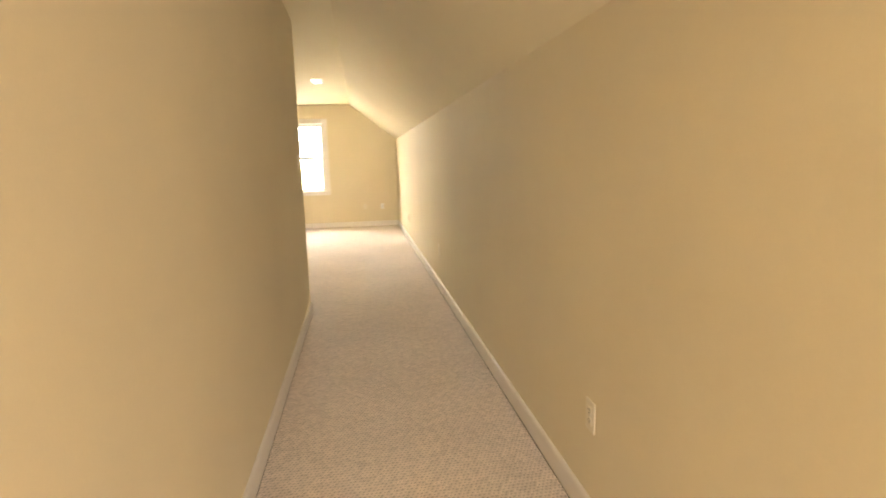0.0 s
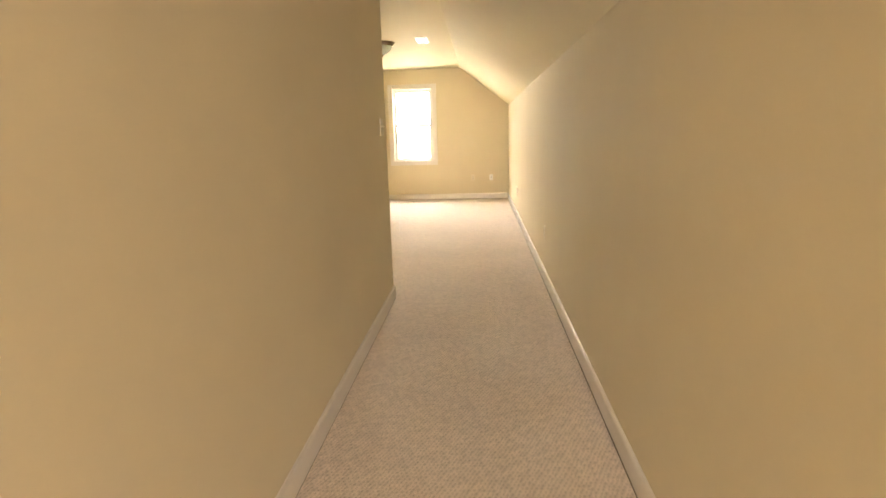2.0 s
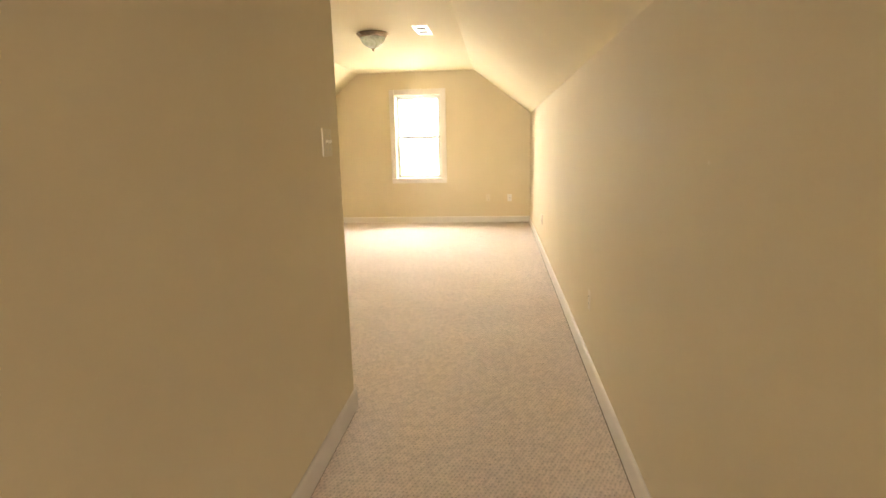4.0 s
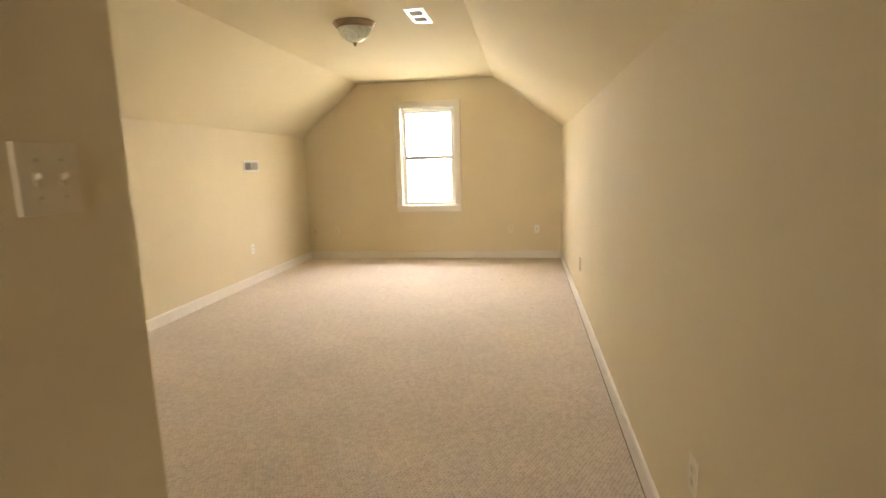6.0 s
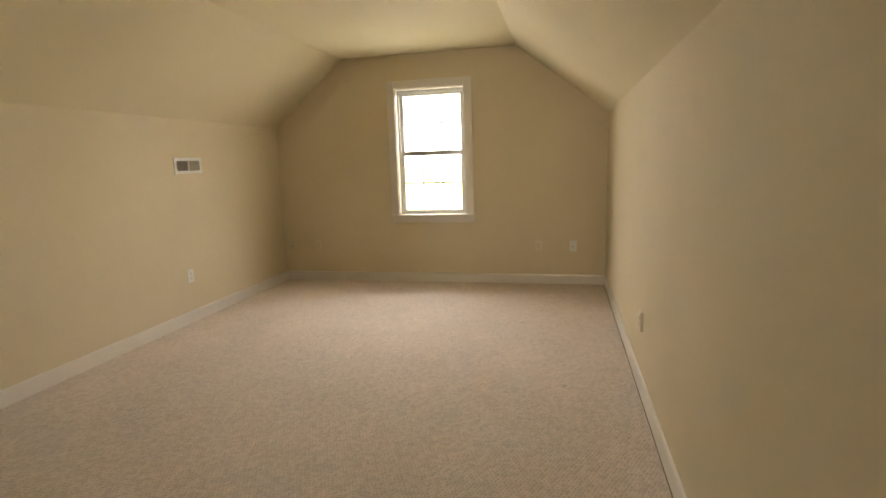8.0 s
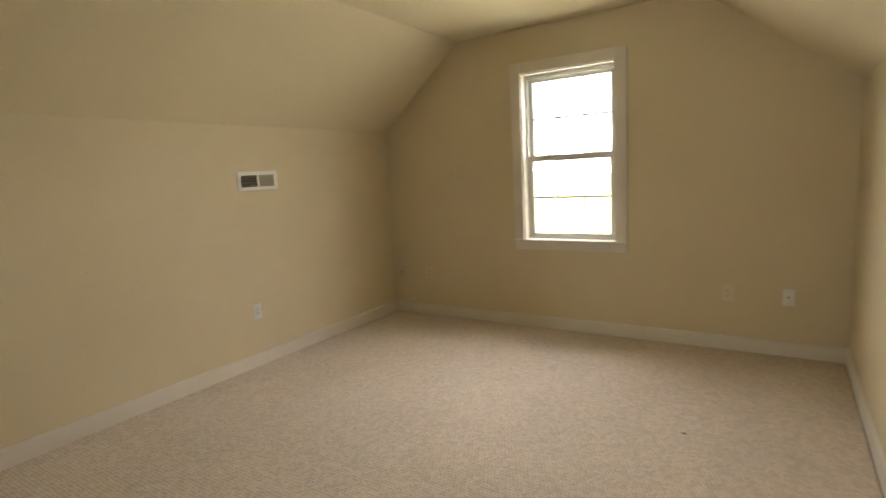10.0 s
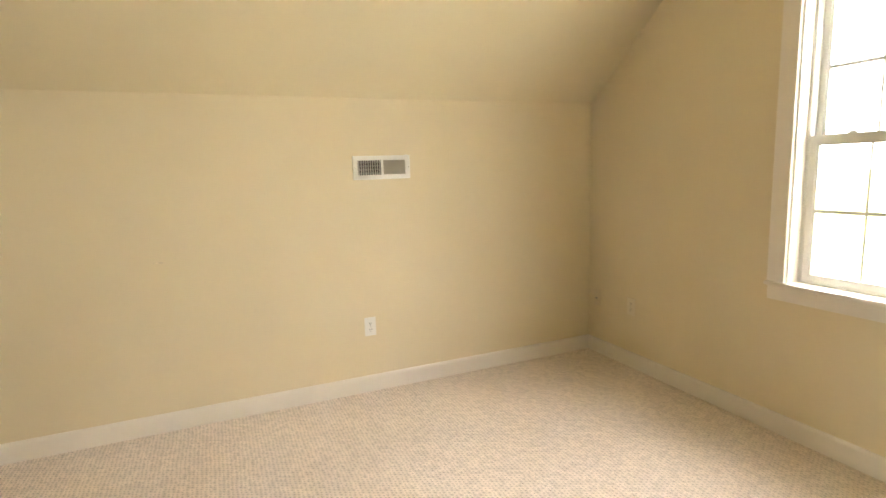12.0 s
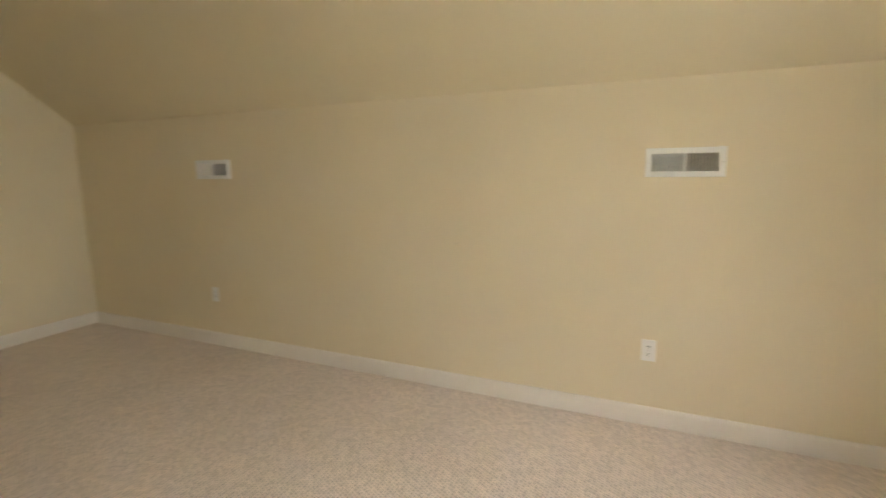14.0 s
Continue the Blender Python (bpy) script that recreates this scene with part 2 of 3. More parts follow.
structure("floor", bm, CARPET, "beige looped berber carpet covering the attic floor wall to wall", "carpet")

bm = bmesh.new()
box(bm, XR, XR + TH, YE - TH, YW, 0.0, KNEE)
structure("wall_right", bm, WALL, "long cream painted knee wall under the sloped ceiling", "wall")
bm = bmesh.new()
HW, HH = 0.1455, 0.046
box(bm, XL - TH, XL, YB, YW, 0.0, VENT_Z - HH)
box(bm, XL - TH, XL, YB, YW, VENT_Z + HH, KNEE)
edge = YB
for y in (*VENT_Y, YW + HW):
    box(bm, XL - TH, XL, edge, y - HW, VENT_Z - HH, VENT_Z + HH)
    edge = y + HW
structure("wall_left", bm, WALL, "cream painted knee wall with two vents", "wall")
bm = bmesh.new()
prism(bm, [(XH - TH, YB - TH), (XH - TH, YE), (XH, YE), (XH, YB), (XH - TH, YB)], "z", 0.0, TOP + 0.05)
structure("wall_hall", bm, WALL, "cream painted wall along the narrow hall", "wall")

# window opening
WX0, WX1, WZ0, WZ1 = -2.185, -1.425, 0.735, 2.092


def gable(x):
    """Underside of the roof at x, a little above the ceilings."""
    if x > CR:
        return TOP + 0.06 + (x - CR) * (KNEE - TOP) / (XR - CR)
    if x < CL:
        return TOP + 0.06 + (CL - x) * (KNEE - TOP) / (CL - XL)
    return TOP + 0.06


bm = bmesh.new()
prism(bm, [(XL - TH, 0), (WX0, 0), (WX0, TOP + 0.06), (CL, TOP + 0.06), (XL - TH, gable(XL - TH))], "y", YW, YW + TH)
prism(bm, [(WX1, 0), (XR + TH, 0), (XR + TH, gable(XR + TH)), (CR, TOP + 0.06), (WX1, TOP + 0.06)], "y", YW, YW + TH)
prism(bm, [(WX0, 0), (WX1, 0), (WX1, WZ0), (WX0, WZ0)], "y", YW, YW + TH)
prism(bm, [(WX0, WZ1), (WX1, WZ1), (WX1, TOP + 0.06), (WX0, TOP + 0.06)], "y", YW, YW + TH)
structure("wall_window", bm, WALL, "cream painted gable wall around the white window", "wall")

bm = bmesh.new()
prism(bm, [(XL - TH, 0), (XH - TH, 0), (XH - TH, TOP + 0.06), (CL, TOP + 0.06), (XL - TH, gable(XL - TH))], "y", YB - TH, YB)
structure("wall_back", bm, WALL, "cream painted gable wall beside the hall opening", "wall")

# unseen end of the hall, with a narrow opening added for the fill lamp
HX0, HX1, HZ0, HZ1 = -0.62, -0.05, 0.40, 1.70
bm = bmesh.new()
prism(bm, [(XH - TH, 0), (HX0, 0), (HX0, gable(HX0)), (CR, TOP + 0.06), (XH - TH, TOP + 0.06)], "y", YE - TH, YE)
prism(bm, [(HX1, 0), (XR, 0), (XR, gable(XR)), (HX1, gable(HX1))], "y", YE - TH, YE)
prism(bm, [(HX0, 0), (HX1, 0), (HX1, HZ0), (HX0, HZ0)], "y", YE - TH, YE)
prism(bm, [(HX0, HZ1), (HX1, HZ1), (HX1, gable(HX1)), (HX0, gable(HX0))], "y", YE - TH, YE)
structure("wall_hall_end", bm, WALL, "unseen cream painted end wall of the hall with an opening added for the lamp", "wall")

# ceilings
bm = bmesh.new()
box(bm, XH - TH, CR, YE - TH, YB - TH, TOP, TOP + 0.14)
box(bm, CL, CR, YB - TH, CVENT[1] - 0.1460, TOP, TOP + 0.14)
box(bm, CL, CR, CVENT[1] + 0.1460, YW, TOP, TOP + 0.14)
box(bm, CL, CVENT[0] - 0.0505, CVENT[1] - 0.1460, CVENT[1] + 0.1460, TOP, TOP + 0.14)
box(bm, CVENT[0] + 0.0505, CR, CVENT[1] - 0.1460, CVENT[1] + 0.1460, TOP, TOP + 0.14)
structure("ceiling_flat", bm, CEIL, "flat cream ceiling between the two slopes", "ceiling")
bm = bmesh.new()
prism(bm, [(CR, TOP), (XR, KNEE), (XR + TH, KNEE), (XR + TH, KNEE + 0.06), (CR, TOP + 0.14)], "y", YE - TH, YW)
structure("ceiling_slope_right", bm, CEIL, "sloped cream ceiling above the long knee wall", "ceiling")
bm = bmesh.new()
prism(bm, [(CL, TOP), (XL, KNEE), (XL - TH, KNEE), (XL - TH, KNEE + 0.06), (CL, TOP + 0.14)], "y", YB - TH, YW)
structure("ceiling_slope_left", bm, CEIL, "sloped cream ceiling above the vented knee wall", "ceiling")


# baseboards: flat board with an eased top edge
def baseboard(name, start, end, out, e0=0.0, e1=0.0):
    """Along the wall from start to end; out points into the room; e0, e1 lengthen the ends."""
    s, e, o = Vector(start), Vector(end), Vector(out)
    d = (e - s).normalized()
    s, e = s - d * e0, e + d * e1
    prof = [(0, BB_GAP), (BB_T, BB_GAP), (BB_T, BB_H - 0.016), (BB_T - 0.002, BB_H - 0.008), (BB_T - 0.006, BB_H - 0.002), (BB_T - 0.009, BB_H), (0, BB_H)]
    bm = bmesh.new()
    rows = [[bm.verts.new((p.x + o.x * u, p.y + o.y * u, z)) for u, z in prof] for p in (s, e)]
    bm.faces.new(rows[0])
    bm.faces.new(rows[1])
    for i in range(len(prof)):
        j = (i + 1) % len(prof)
        bm.faces.new((rows[0][i], rows[0][j], rows[1][j], rows[1][i]))
    bmesh.ops.recalc_face_normals(bm, faces=bm.faces)
    return structure(name, bm, TRIM, "white painted wooden baseboard along the carpet", "baseboard")


baseboard("baseboard_right", (XR, YE, 0), (XR, YW, 0), (-1, 0, 0))
baseboard("baseboard_left", (XL, YB, 0), (XL, YW, 0), (1, 0, 0))
baseboard("baseboard_window", (XL, YW, 0), (XR, YW, 0), (0, -1, 0), -BB_T, -BB_T)
baseboard("baseboard_hall", (XH, YE, 0), (XH, YB, 0), (1, 0, 0), 0, BB_T)
baseboard("baseboard_back", (XL, YB, 0), (XH, YB, 0), (0, 1, 0), -BB_T, 0)
baseboard("baseboard_hall_end", (XH, YE, 0), (XR, YE, 0), (0, 1, 0), -BB_T, -BB_T)

# outside: lower storey and lawn
bm = bmesh.new()
box(bm, XL - TH + 0.01, XR + TH - 0.01, YE - TH + 0.01, YW + TH - 0.01, -2.95, -0.125)
structure("wall_lower_storey", bm, SIDING, "plain pale siding of the storey below", "wall")
bm = bmesh.new()
bmesh.ops.create_grid(bm, x_segments=8, y_segments=8, size=900, matrix=Matrix.Translation((0, 0, -2.95)))
structure("ground", bm, LAWN, "green lawn below the house out to the horizon", "lawn")


# ---------------------------------------------------------------- the window
def bar(parent, name, x0, x1, y0, y1, z0, z1, mat=VINYL, ease=0.003, label=""):
    bm = bmesh.new()
    box(bm, x0, x1, y0, y1, z0, z1)
    if ease:
        soften(bm, ease)
    return part(name, bm, mat, parent, label)


def sash(parent, name, x0, x1, y, z0, z1, top, bottom, stile=0.028, depth=0.030):
    """A glazed sash: frame of four members, one pane, and a 3 x 2 grille in the glass."""
    bm = bmesh.new()
    for a in ((x0, x0 + stile, z0, z1), (x1 - stile, x1, z0, z1)):
        box(bm, a[0], a[1], y, y + depth, a[2], a[3])
    box(bm, x0 + stile, x1 - stile, y, y + depth, z0, z0 + bottom)
    box(bm, x0 + stile, x1 - stile, y, y + depth, z1 - top, z1)
    # glazing bead, set back from the face
    gx0, gx1, gz0, gz1 = x0 + stile, x1 - stile, z0 + bottom, z1 - top
    for a in ((gx0, gx0 + 0.009, gz0, gz1), (gx1 - 0.009, gx1, gz0, gz1), (gx0 + 0.009, gx1 - 0.009, gz0, gz0 + 0.009), (gx0 + 0.009, gx1 - 0.009, gz1 - 0.009, gz1)):
        box(bm, a[0], a[1], y + 0.006, y + depth - 0.006, a[2], a[3])
    frame_ob = part(name, bm, VINYL, parent)
    pane = bmesh.new()
    box(pane, gx0 + 0.002, gx1 - 0.002, y + 0.013, y + 0.017, gz0 + 0.002, gz1 - 0.002)
    pane_ob = part("pane", pane, GLASS, frame_ob, "clear window glass")
    pane_ob.visible_shadow = False
    w, h = gx1 - gx0, gz1 - gz0
    for k in (1, 2):
        bar(frame_ob, "grille_bar", gx0 + w * k / 3 - 0.0064, gx0 + w * k / 3 + 0.0064, y + 0.0105, y + 0.0126, gz0, gz1, GRILLE, 0)
    bar(frame_ob, "grille_bar", gx0, gx1, y + 0.0080, y + 0.0102, gz0 + h / 2 - 0.0085, gz0 + h / 2 + 0.0085, GRILLE, 0)
    return frame_ob


def double_hung_window():
    win = tagged(new("window_1"), "white double-hung window with wide flat casing and bright daylight outside", "window", kind="structure")
    cx0, cx1, ctop = -2.266, -1.343, 2.173
    sill = 0.752
    # casing
    bar(win, "casing", cx0, WX0 + 0.002, YW - 0.020, YW, sill, ctop, TRIM)
    bar(win, "casing", WX1 - 0.002, cx1, YW - 0.020, YW, sill, ctop, TRIM)
    bar(win, "head_casing", WX0 + 0.002, WX1 - 0.002, YW - 0.019, YW, WZ1 - 0.002, ctop, TRIM)
    bar(win, "apron", cx0 + 0.004, cx1 - 0.004, YW - 0.018, YW, 0.664, sill - 0.020, TRIM)
    bar(win, "window_sill", cx0 - 0.006, cx1 + 0.006, YW - 0.034, YW, sill - 0.020, sill, TRIM, 0.006)
    bar(win, "sill_board", WX0 + 0.001, WX1 - 0.001, YW, YW + 0.115, sill - 0.0165, sill - 0.001, TRIM, 0.001)
    # jamb lining
    lin = 0.012
    bar(win, "jamb", WX0 + 0.0005, WX0 + lin, YW - 0.004, YW + TH - 0.002, sill - 0.001, WZ1 - 0.001, TRIM, 0.001)
    bar(win, "jamb", WX1 - lin, WX1 - 0.0005, YW - 0.004, YW + TH - 0.002, sill - 0.001, WZ1 - 0.001, TRIM, 0.001)
    bar(win, "head_jamb", WX0 + lin, WX1 - lin, YW - 0.004, YW + TH - 0.002, WZ1 - lin, WZ1 - 0.001, TRIM, 0.001)
    # vinyl frame with stepped tracks
    x0, x1, z0, z1 = WX0 + lin, WX1 - lin, sill, WZ1 - lin
    fw = 0.016
    bar(win, "window_frame", x0, x0 + fw, YW + 0.062, YW + TH, z0, z1)
    bar(win, "window_frame", x1 - fw, x1, YW + 0.062, YW + TH, z0, z1)
    bar(win, "frame_head", x0 + fw, x1 - fw, YW + 0.062, YW + TH, z1 - fw, z1)
    bar(win, "frame_stop", x0 + fw, x1 - fw, YW + 0.064, YW + 0.078, z1 - fw - 0.016, z1 - fw)
    bar(win, "frame_sill", x0 + fw, x1 - fw, YW + 0.062, YW + TH, z0, z0 + 0.012)
    mid = 1.412
    lower = sash(win, "lower_sash", x0 + fw, x1 - fw, YW + 0.066, z0 + 0.012, mid + 0.018, 0.034, 0.022)
    sash(win, "upper_sash", x0 + fw, x1 - fw, YW + 0.100, mid - 0.018, z1 - fw, 0.034, 0.034)
    for k in (0.235, 0.765):
        bm = bmesh.new()
        cx = x0 + fw + (x1 - x0 - 2 * fw) * k
        box(bm, cx - 0.028, cx + 0.028, YW + 0.068, YW + 0.090, mid + 0.018, mid + 0.024)
        box(bm, cx - 0.016, cx + 0.016, YW + 0.070, YW + 0.088, mid + 0.024, mid + 0.034)
        soften(bm, 0.003)
        part("sash_lock", bm, VINYL, lower)
    return win


double_hung_window()


# ---------------------------------------------------------------- fittings
def slab(w, h, t, ease):
    """A plate in the local x-z plane whose face looks along -y."""
    bm = bmesh.new()
    box(bm, -w / 2, w / 2, -t, 0, -h / 2, h / 2)
    edges = [e for e in bm.edges if any(v.co.y < -t / 2 for v in e.verts)]
    bmesh.ops.bevel(bm, geom=edges, offset=ease, segments=3, profile=0.6, affect='EDGES')
    return bm


def disc(r, y0, y1, steps=16, cx=0.0, cz=0.0, bm=None):
    bm = bm or bmesh.new()
    m = Matrix.Translation((cx, (y0 + y1) / 2, cz)) @ Matrix.Rotation(radians(90), 4, 'X')
    bmesh.ops.create_cone(bm, cap_ends=True, segments=steps, radius1=r, radius2=r, depth=abs(y1 - y0), matrix=m)
    return bm


def duplex_outlet(label, mat, proud=0.0035):
    """proud: how far the plate stands off the wall."""
    ob = tagged(new("wall_outlet"), label, "outlet", "wall outlets")
    part("cover_plate", slab(0.070, 0.114, proud, min(proud * 0.7, 0.004)), mat, ob)
    top = proud + 0.0022
    for z in (0.0195, -0.0195):
        bm = bmesh.new()
        box(bm, -0.0165, 0.0165, -top, -proud, z - 0.0140, z + 0.0140)
        vertical = [e for e in bm.edges if abs(e.verts[0].co.y - e.verts[1].co.y) > 0.001]
        bmesh.ops.bevel(bm, geom=vertical, offset=0.007, segments=4, profile=0.5, affect='EDGES')
        face = part("receptacle", bm, mat, ob)
        for x, h in ((-0.0063, 0.0085), (0.0063, 0.0068)):
            s = bmesh.new()
            box(s, x - 0.0016, x + 0.0016, -top - 0.0004, -top + 0.0005, z + 0.003 - h / 2, z + 0.003 + h / 2)
            part("slot", s, SLOT, face, "dark contact slot")
        part("earth_hole", disc(0.0024, -top - 0.0004, -top + 0.0005, 12, 0, z - 0.0075), SLOT, face, "dark earth hole")
    part("screw", disc(0.0032, -proud - 0.0015, -proud, 12), SCREW, ob, "small metal screw")
    return ob


def cable_plate(label, mat):
    ob = tagged(new("cable_plate"), label, "wall plate", "cable plates")
    part("cover_plate", slab(0.070, 0.114, 0.005, 0.0035), mat, ob)
    part("socket", disc(0.0075, -0.012, -0.005, 6), SCREW, ob, "hexagonal metal coaxial socket")
    part("socket_hole", disc(0.0045, -0.0126, -0.011, 12), SLOT, ob, "dark socket hole")
    for z in (0.042, -0.042):
        part("screw", disc(0.003, -0.0070, -0.0055, 12, 0, z), SCREW, ob, "small metal screw")
    return ob


def toggle_switch():
    ob = tagged(new("light_switch"), "pale almond double toggle light switch on the hall wall", "light switch")
    part("cover_plate", slab(0.116, 0.115, 0.005, 0.002), ALMOND, ob)
    for x in (-0.023, 0.023):
        # no real hole: a darker ivory block paints the opening's shade
        s = bmesh.new()
        box(s, x - 0.0052, x + 0.0052, -0.0066, -0.005, -0.012, 0.012)
        part("toggle_slot", s, IVORY, ob, "toggle opening with its shade given by darker ivory")
        t = bmesh.new()
        box(t, -0.0040, 0.0040, -0.015, 0, -0.0045, 0.0045)
        soften(t, 0.0015)
        lever = part("toggle", t, ALMOND, ob)
        lever.location, lever.rotation_euler = (x, -0.003, 0.001), (radians(-24), 0, 0)
        for z in (0.030, -0.030):
            part("screw", disc(0.003, -0.0070, -0.0055, 12, x, z), SCREW, ob, "small metal screw")
    return ob


def register(name, label, w, h, group, slats=10, tilt=30, rim=0.030, side=0.027, mid=0.013, lever=True):
    """A two-way air register: stamped frame, two fields of slats turned apart, damper blades in the duct behind."""
    ob = tagged(new(name), label, "air vent", group)
    t = 0.008
    fx0, fx1, fz0, fz1 = -w / 2 + rim, w / 2 - rim, -h / 2 + side, h / 2 - side
    bm = bmesh.new()
    box(bm, -w / 2, fx0, -t, 0, -h / 2, h / 2)
    box(bm, fx1, w / 2, -t, 0, -h / 2, h / 2)
    box(bm, fx0, fx1, -t, 0, fz1, h / 2)
    box(bm, fx0, fx1, -t, 0, -h / 2, fz0)
    box(bm, -mid / 2, mid / 2, -t, 0, fz0, fz1)
    bmesh.ops.remove_doubles(bm, verts=bm.verts, dist=1e-5)
    lip = [e for e in bm.edges if all(v.co.y < -t / 2 for v in e.verts) and
           (all(abs(abs(v.co.x) - w / 2) < 1e-4 for v in e.verts) or all(abs(abs(v.co.z) - h / 2) < 1e-4 for v in e.verts))]
    bmesh.ops.bevel(bm, geom=lip, offset=0.005, segments=3, profile=0.6, affect='EDGES')
    part("frame", bm, VENT, ob)
    duct = bmesh.new()
    k, deep = 0.003, 0.10
    box(duct, fx0 - k, fx1 + k, deep, deep + k, fz0 - k, fz1 + k)
    box(duct, fx0 - k, fx0, 0.0005, deep, fz0 - k, fz1 + k)
    box(duct, fx1, fx1 + k, 0.0005, deep, fz0 - k, fz1 + k)
    box(duct, fx0, fx1, 0.0005, deep, fz0 - k, fz0)
    box(duct, fx0, fx1, 0.0005, deep, fz1, fz1 + k)
    part("duct", duct, DUCT, ob, "dark galvanised duct behind the slats")
    shape = bmesh.new()
    box(shape, -0.0005, 0.0005, -0.0094, 0.0094, fz0, fz1)
    first = None
    for side in (-1, 1):
        a, b = (fx0, -mid / 2) if side < 0 else (mid / 2, fx1)
        step = (b - a) / slats
        for i in range(slats):
            if first is None:
                s = first = part("slat", shape, FIN, ob)
            else:
                s = new("slat", first.data)
                s.parent = ob
            s.location = (a + step * (i + 0.5), 0.0004, 0)
            s.rotation_euler = (0, 0, radians(tilt * side))
    for i in range(4):
        blade = bmesh.new()
        box(blade, fx0 + 0.001, fx1 - 0.001, -0.008, 0.008, -0.0006, 0.0006)
        d = part("damper_blade", blade, BLADE, ob, "galvanised damper blade")
        d.location, d.rotation_euler = (0, 0.030, fz0 + (fz1 - fz0) * (i + 0.5) / 4), (radians(35), 0, 0)
    for x in (-w / 2 + 0.011, w / 2 - 0.011):
        part("screw", disc(0.0036, -t - 0.001, -t + 0.001, 12, x), SCREW, ob, "small metal screw")
    if not lever:
        return ob
    lev = bmesh.new()
    box(lev, fx0 - 0.007, fx0 - 0.003, -t - 0.007, -t + 0.001, -0.016, 0.016)
    soften(lev, 0.001)
    part("damper_lever", lev, VENT, ob)
    return ob


def on_right(y, z, x=XR):
    return pose(x, y, z, 0, 0, -90)


def on_left(y, z, x=XL):
    return pose(x, y, z, 0, 0, 90)


def on_front(x, z):
    return pose(x, YW, z)


outlet = duplex_outlet("white duplex outlet low on the cream knee wall", PLATE)
outlet.matrix_basis = on_left(-1.634, 0.405)
copy_thing(outlet, on_left(-4.762, 0.405))
outlet = duplex_outlet("pale almond duplex outlet low on the cream wall", ALMOND)
outlet.matrix_basis = on_right(-5.757, 0.405)
copy_thing(outlet, on_right(-9.308, 0.405))
for x in (-0.668, -3.183):
    copy_thing(outlet, on_front(x, 0.405))
loose = duplex_outlet("almond duplex outlet standing proud of the long knee wall", ALMOND, 0.016)
loose.matrix_basis = on_right(-2.534, 0.405)
jack = cable_plate("white cable plate with a metal coaxial socket", PLATE)
jack.matrix_basis = on_front(-0.315, 0.402)
painted = cable_plate("painted-over cable plate close to the room's corner", IVORY)
painted.matrix_basis = on_front(-3.513, 0.395)
switch = toggle_switch()
switch.matrix_basis = pose(XH, -6.498, 1.313, 0, 0, 90)

vent = register("wall_vent", "white metal wall vent high on the knee wall", 0.350, 0.138, "wall vents")
vent.matrix_basis = on_left(VENT_Y[1], VENT_Z)
copy_thing(vent, on_left(VENT_Y[0], VENT_Z))
cvent = register("ceiling_vent", "white metal air vent in the flat ceiling", 0.405, 0.150, "", slats=6, tilt=12, rim=0.060, side=0.028, mid=0.050, lever=False)
cvent.matrix_basis = pose(*CVENT, TOP) @ pose(0, 0, 0, 0, 0, 90) @ pose(0, 0, 0, 90, 0, 0)


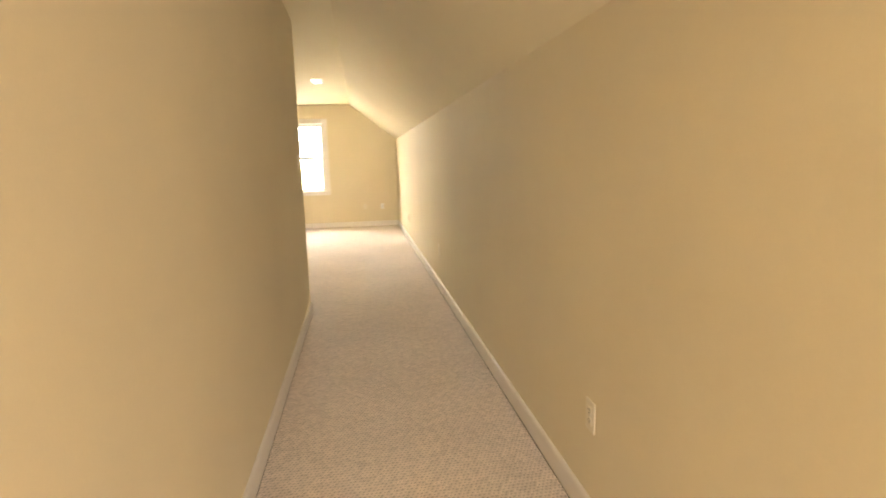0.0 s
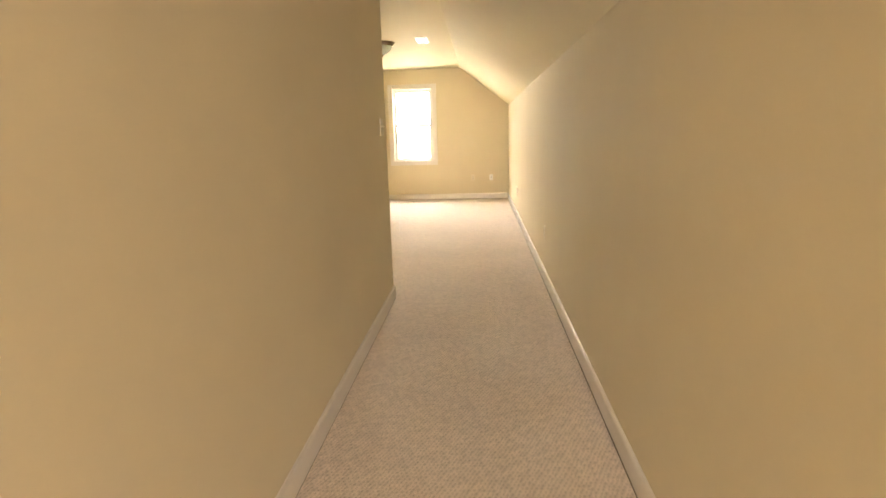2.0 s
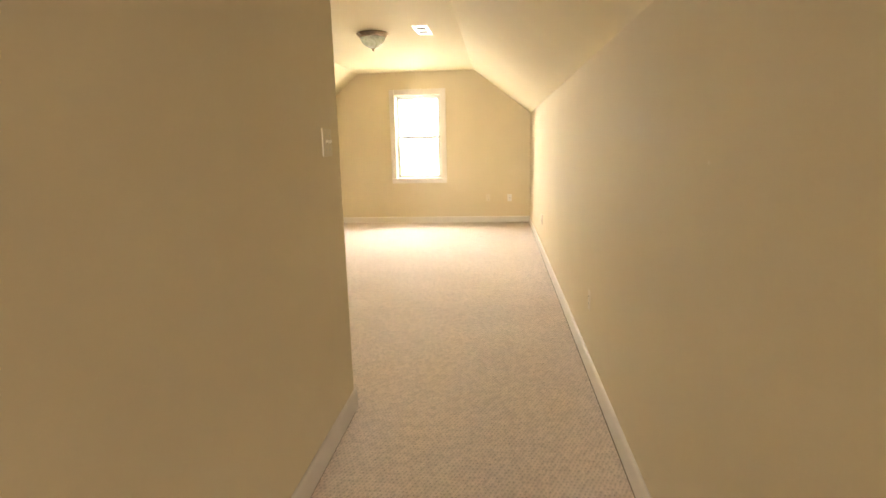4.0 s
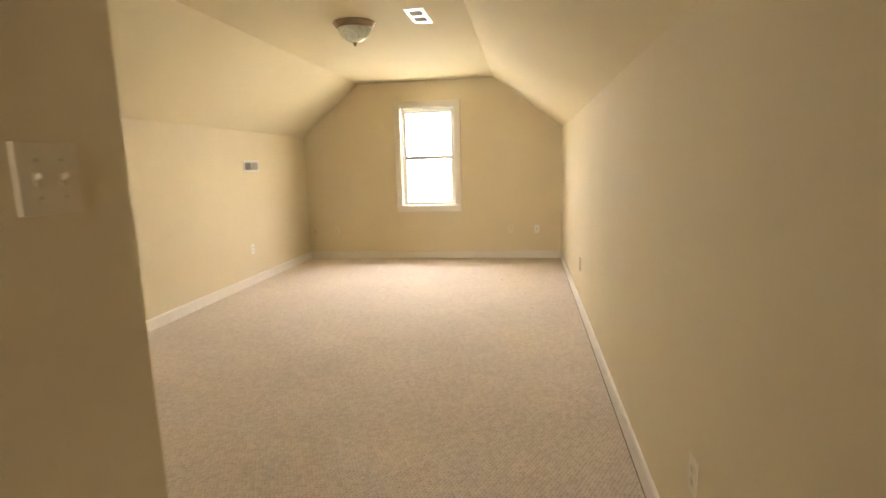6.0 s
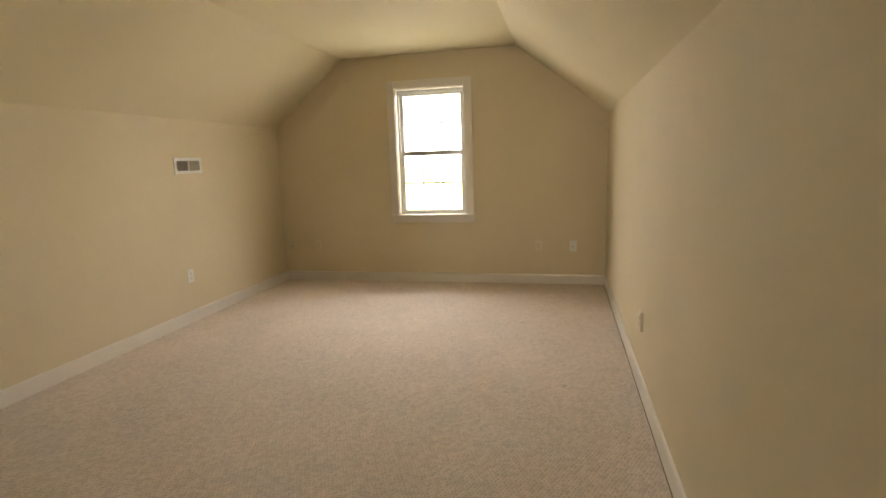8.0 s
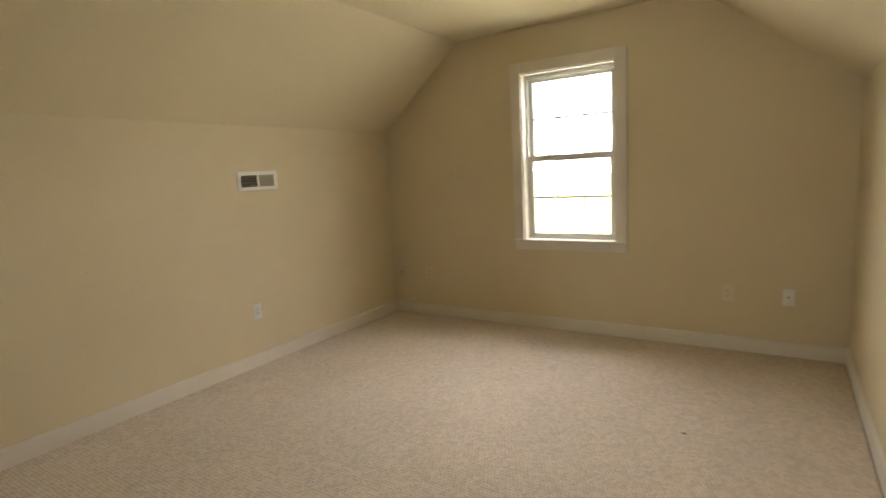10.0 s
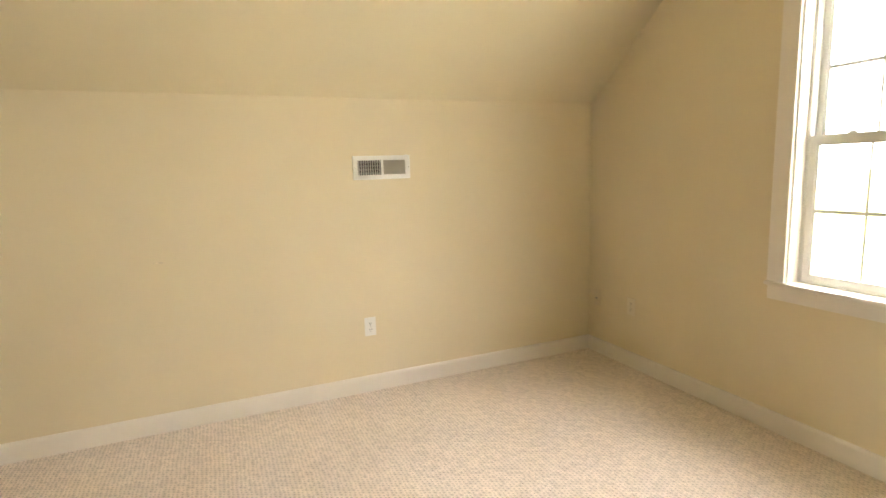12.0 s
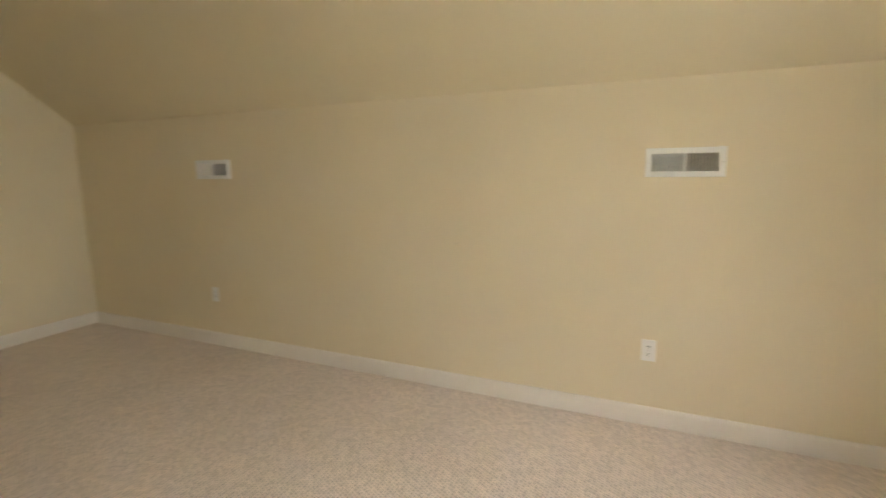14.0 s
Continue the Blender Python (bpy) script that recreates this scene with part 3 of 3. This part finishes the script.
def flush_light():
    ob = tagged(new("ceiling_light"), "flush ceiling light with bronze rim, swirled glass bowl and finial", "ceiling light")
    pan = bmesh.new()
    lathe(pan, [(0, 0), (0.168, 0), (0.176, -0.004), (0.177, -0.010), (0.170, -0.014), (0.166, -0.017), (0.168, -0.021), (0.161, -0.026), (0.155, -0.028), (0.157, -0.033),
                (0.150, -0.038), (0.145, -0.041), (0.143, -0.048), (0.139, -0.050), (0.136, -0.044), (0.134, -0.012), (0, -0.010)], 64)
    part("pan", pan, NICKEL, ob, "bronze stepped rim", True)
    # unseen white disc, added to brighten the glass bowl from inside
    plate = bmesh.new()
    lathe(plate, [(0, -0.0115), (0.131, -0.0115), (0.131, -0.014), (0, -0.014)], 48)
    part("reflector", plate, PLATE, ob, "white disc added inside to brighten the bowl")
    bowl = bmesh.new()
    outer = [(0.1375, -0.044), (0.136, -0.056), (0.131, -0.070), (0.122, -0.085), (0.110, -0.100), (0.095, -0.114), (0.078, -0.127), (0.060, -0.138), (0.042, -0.146), (0.026, -0.151), (0.012, -0.153)]
    inner = [(max(q - 0.004, 0.010), z + 0.004) for q, z in reversed(outer)]
    lathe(bowl, outer + inner + [outer[0]], 64)
    part("bowl", bowl, BOWL, ob, "pale swirled alabaster glass bowl", True).visible_shadow = False
    fin = bmesh.new()
    lathe(fin, [(0, -0.147), (0.018, -0.150), (0.021, -0.156), (0.012, -0.160), (0.015, -0.166), (0.011, -0.172), (0.004, -0.179), (0, -0.182)], 24)
    part("finial", fin, NICKEL, ob, "bronze pointed finial", True)
    stem = bmesh.new()
    lathe(stem, [(0, -0.02), (0.005, -0.02), (0.005, -0.148), (0, -0.148)], 12)
    part("stem", stem, NICKEL, ob, "threaded rod inside the bowl", True)
    for x in (-0.055, 0.055):
        lamp = bmesh.new()
        lathe(lamp, [(0, -0.034), (0.013, -0.034), (0.014, -0.046), (0.024, -0.062), (0.028, -0.078), (0.024, -0.092), (0.012, -0.101), (0, -0.103)], 20)
        b = part("bulb", lamp, PLATE, ob, "unlit frosted bulb", True)
        b.location = (x, 0, 0)
    return ob


flush_light().matrix_basis = pose(-1.797, -3.03, TOP) @ Matrix.Diagonal((0.95, 0.95, 1.0, 1.0))


# marks on the paint and the carpet
def mark(name, label, m, w, h, mat, seed, on="wall"):
    rng = random.Random(seed)
    bm = bmesh.new()
    ring = []
    for i in range(14):
        a = 2 * math.pi * i / 14
        k = 0.75 + 0.5 * rng.random()
        ring.append((w / 2 * k * math.cos(a), h / 2 * k * math.sin(a)))
    prism(bm, ring, "y", -0.0006, 0.0)
    ob = mesh(name, bm, mat)
    tagged(ob, label, on + " mark", on + " marks")
    ob.matrix_basis = m
    return ob


for y, z, w, h, n in ((-2.723, 0.905, 0.060, 0.006, 1), (-1.643, 0.817, 0.012, 0.010, 3)):
    mark("wall_scuff", "faint grey scuff on the cream knee wall", on_left(y, z), w, h, SCUFF, n)
for y, z, w, h, n in ((-8.098, 1.014, 0.012, 0.009, 4),):
    mark("wall_scuff", "faint grey scuff on the cream hall wall", on_left(y, z, XH), w, h, SCUFF, n)
for y, z, w, h, n in ((-7.33, 1.237, 0.012, 0.012, 7),):
    mark("filled_nail_hole", "pale filled nail hole on the long knee wall", on_right(y, z), w, h, PATCH, n)
for x, y, w, h, n in ((-0.742, -1.378, 0.026, 0.020, 8), (-0.410, -2.560, 0.018, 0.016, 9)):
    mark("carpet_speck", "small brown speck on the beige carpet", pose(x, y, 0.0, -90), w, h, SPECK, n, "carpet")
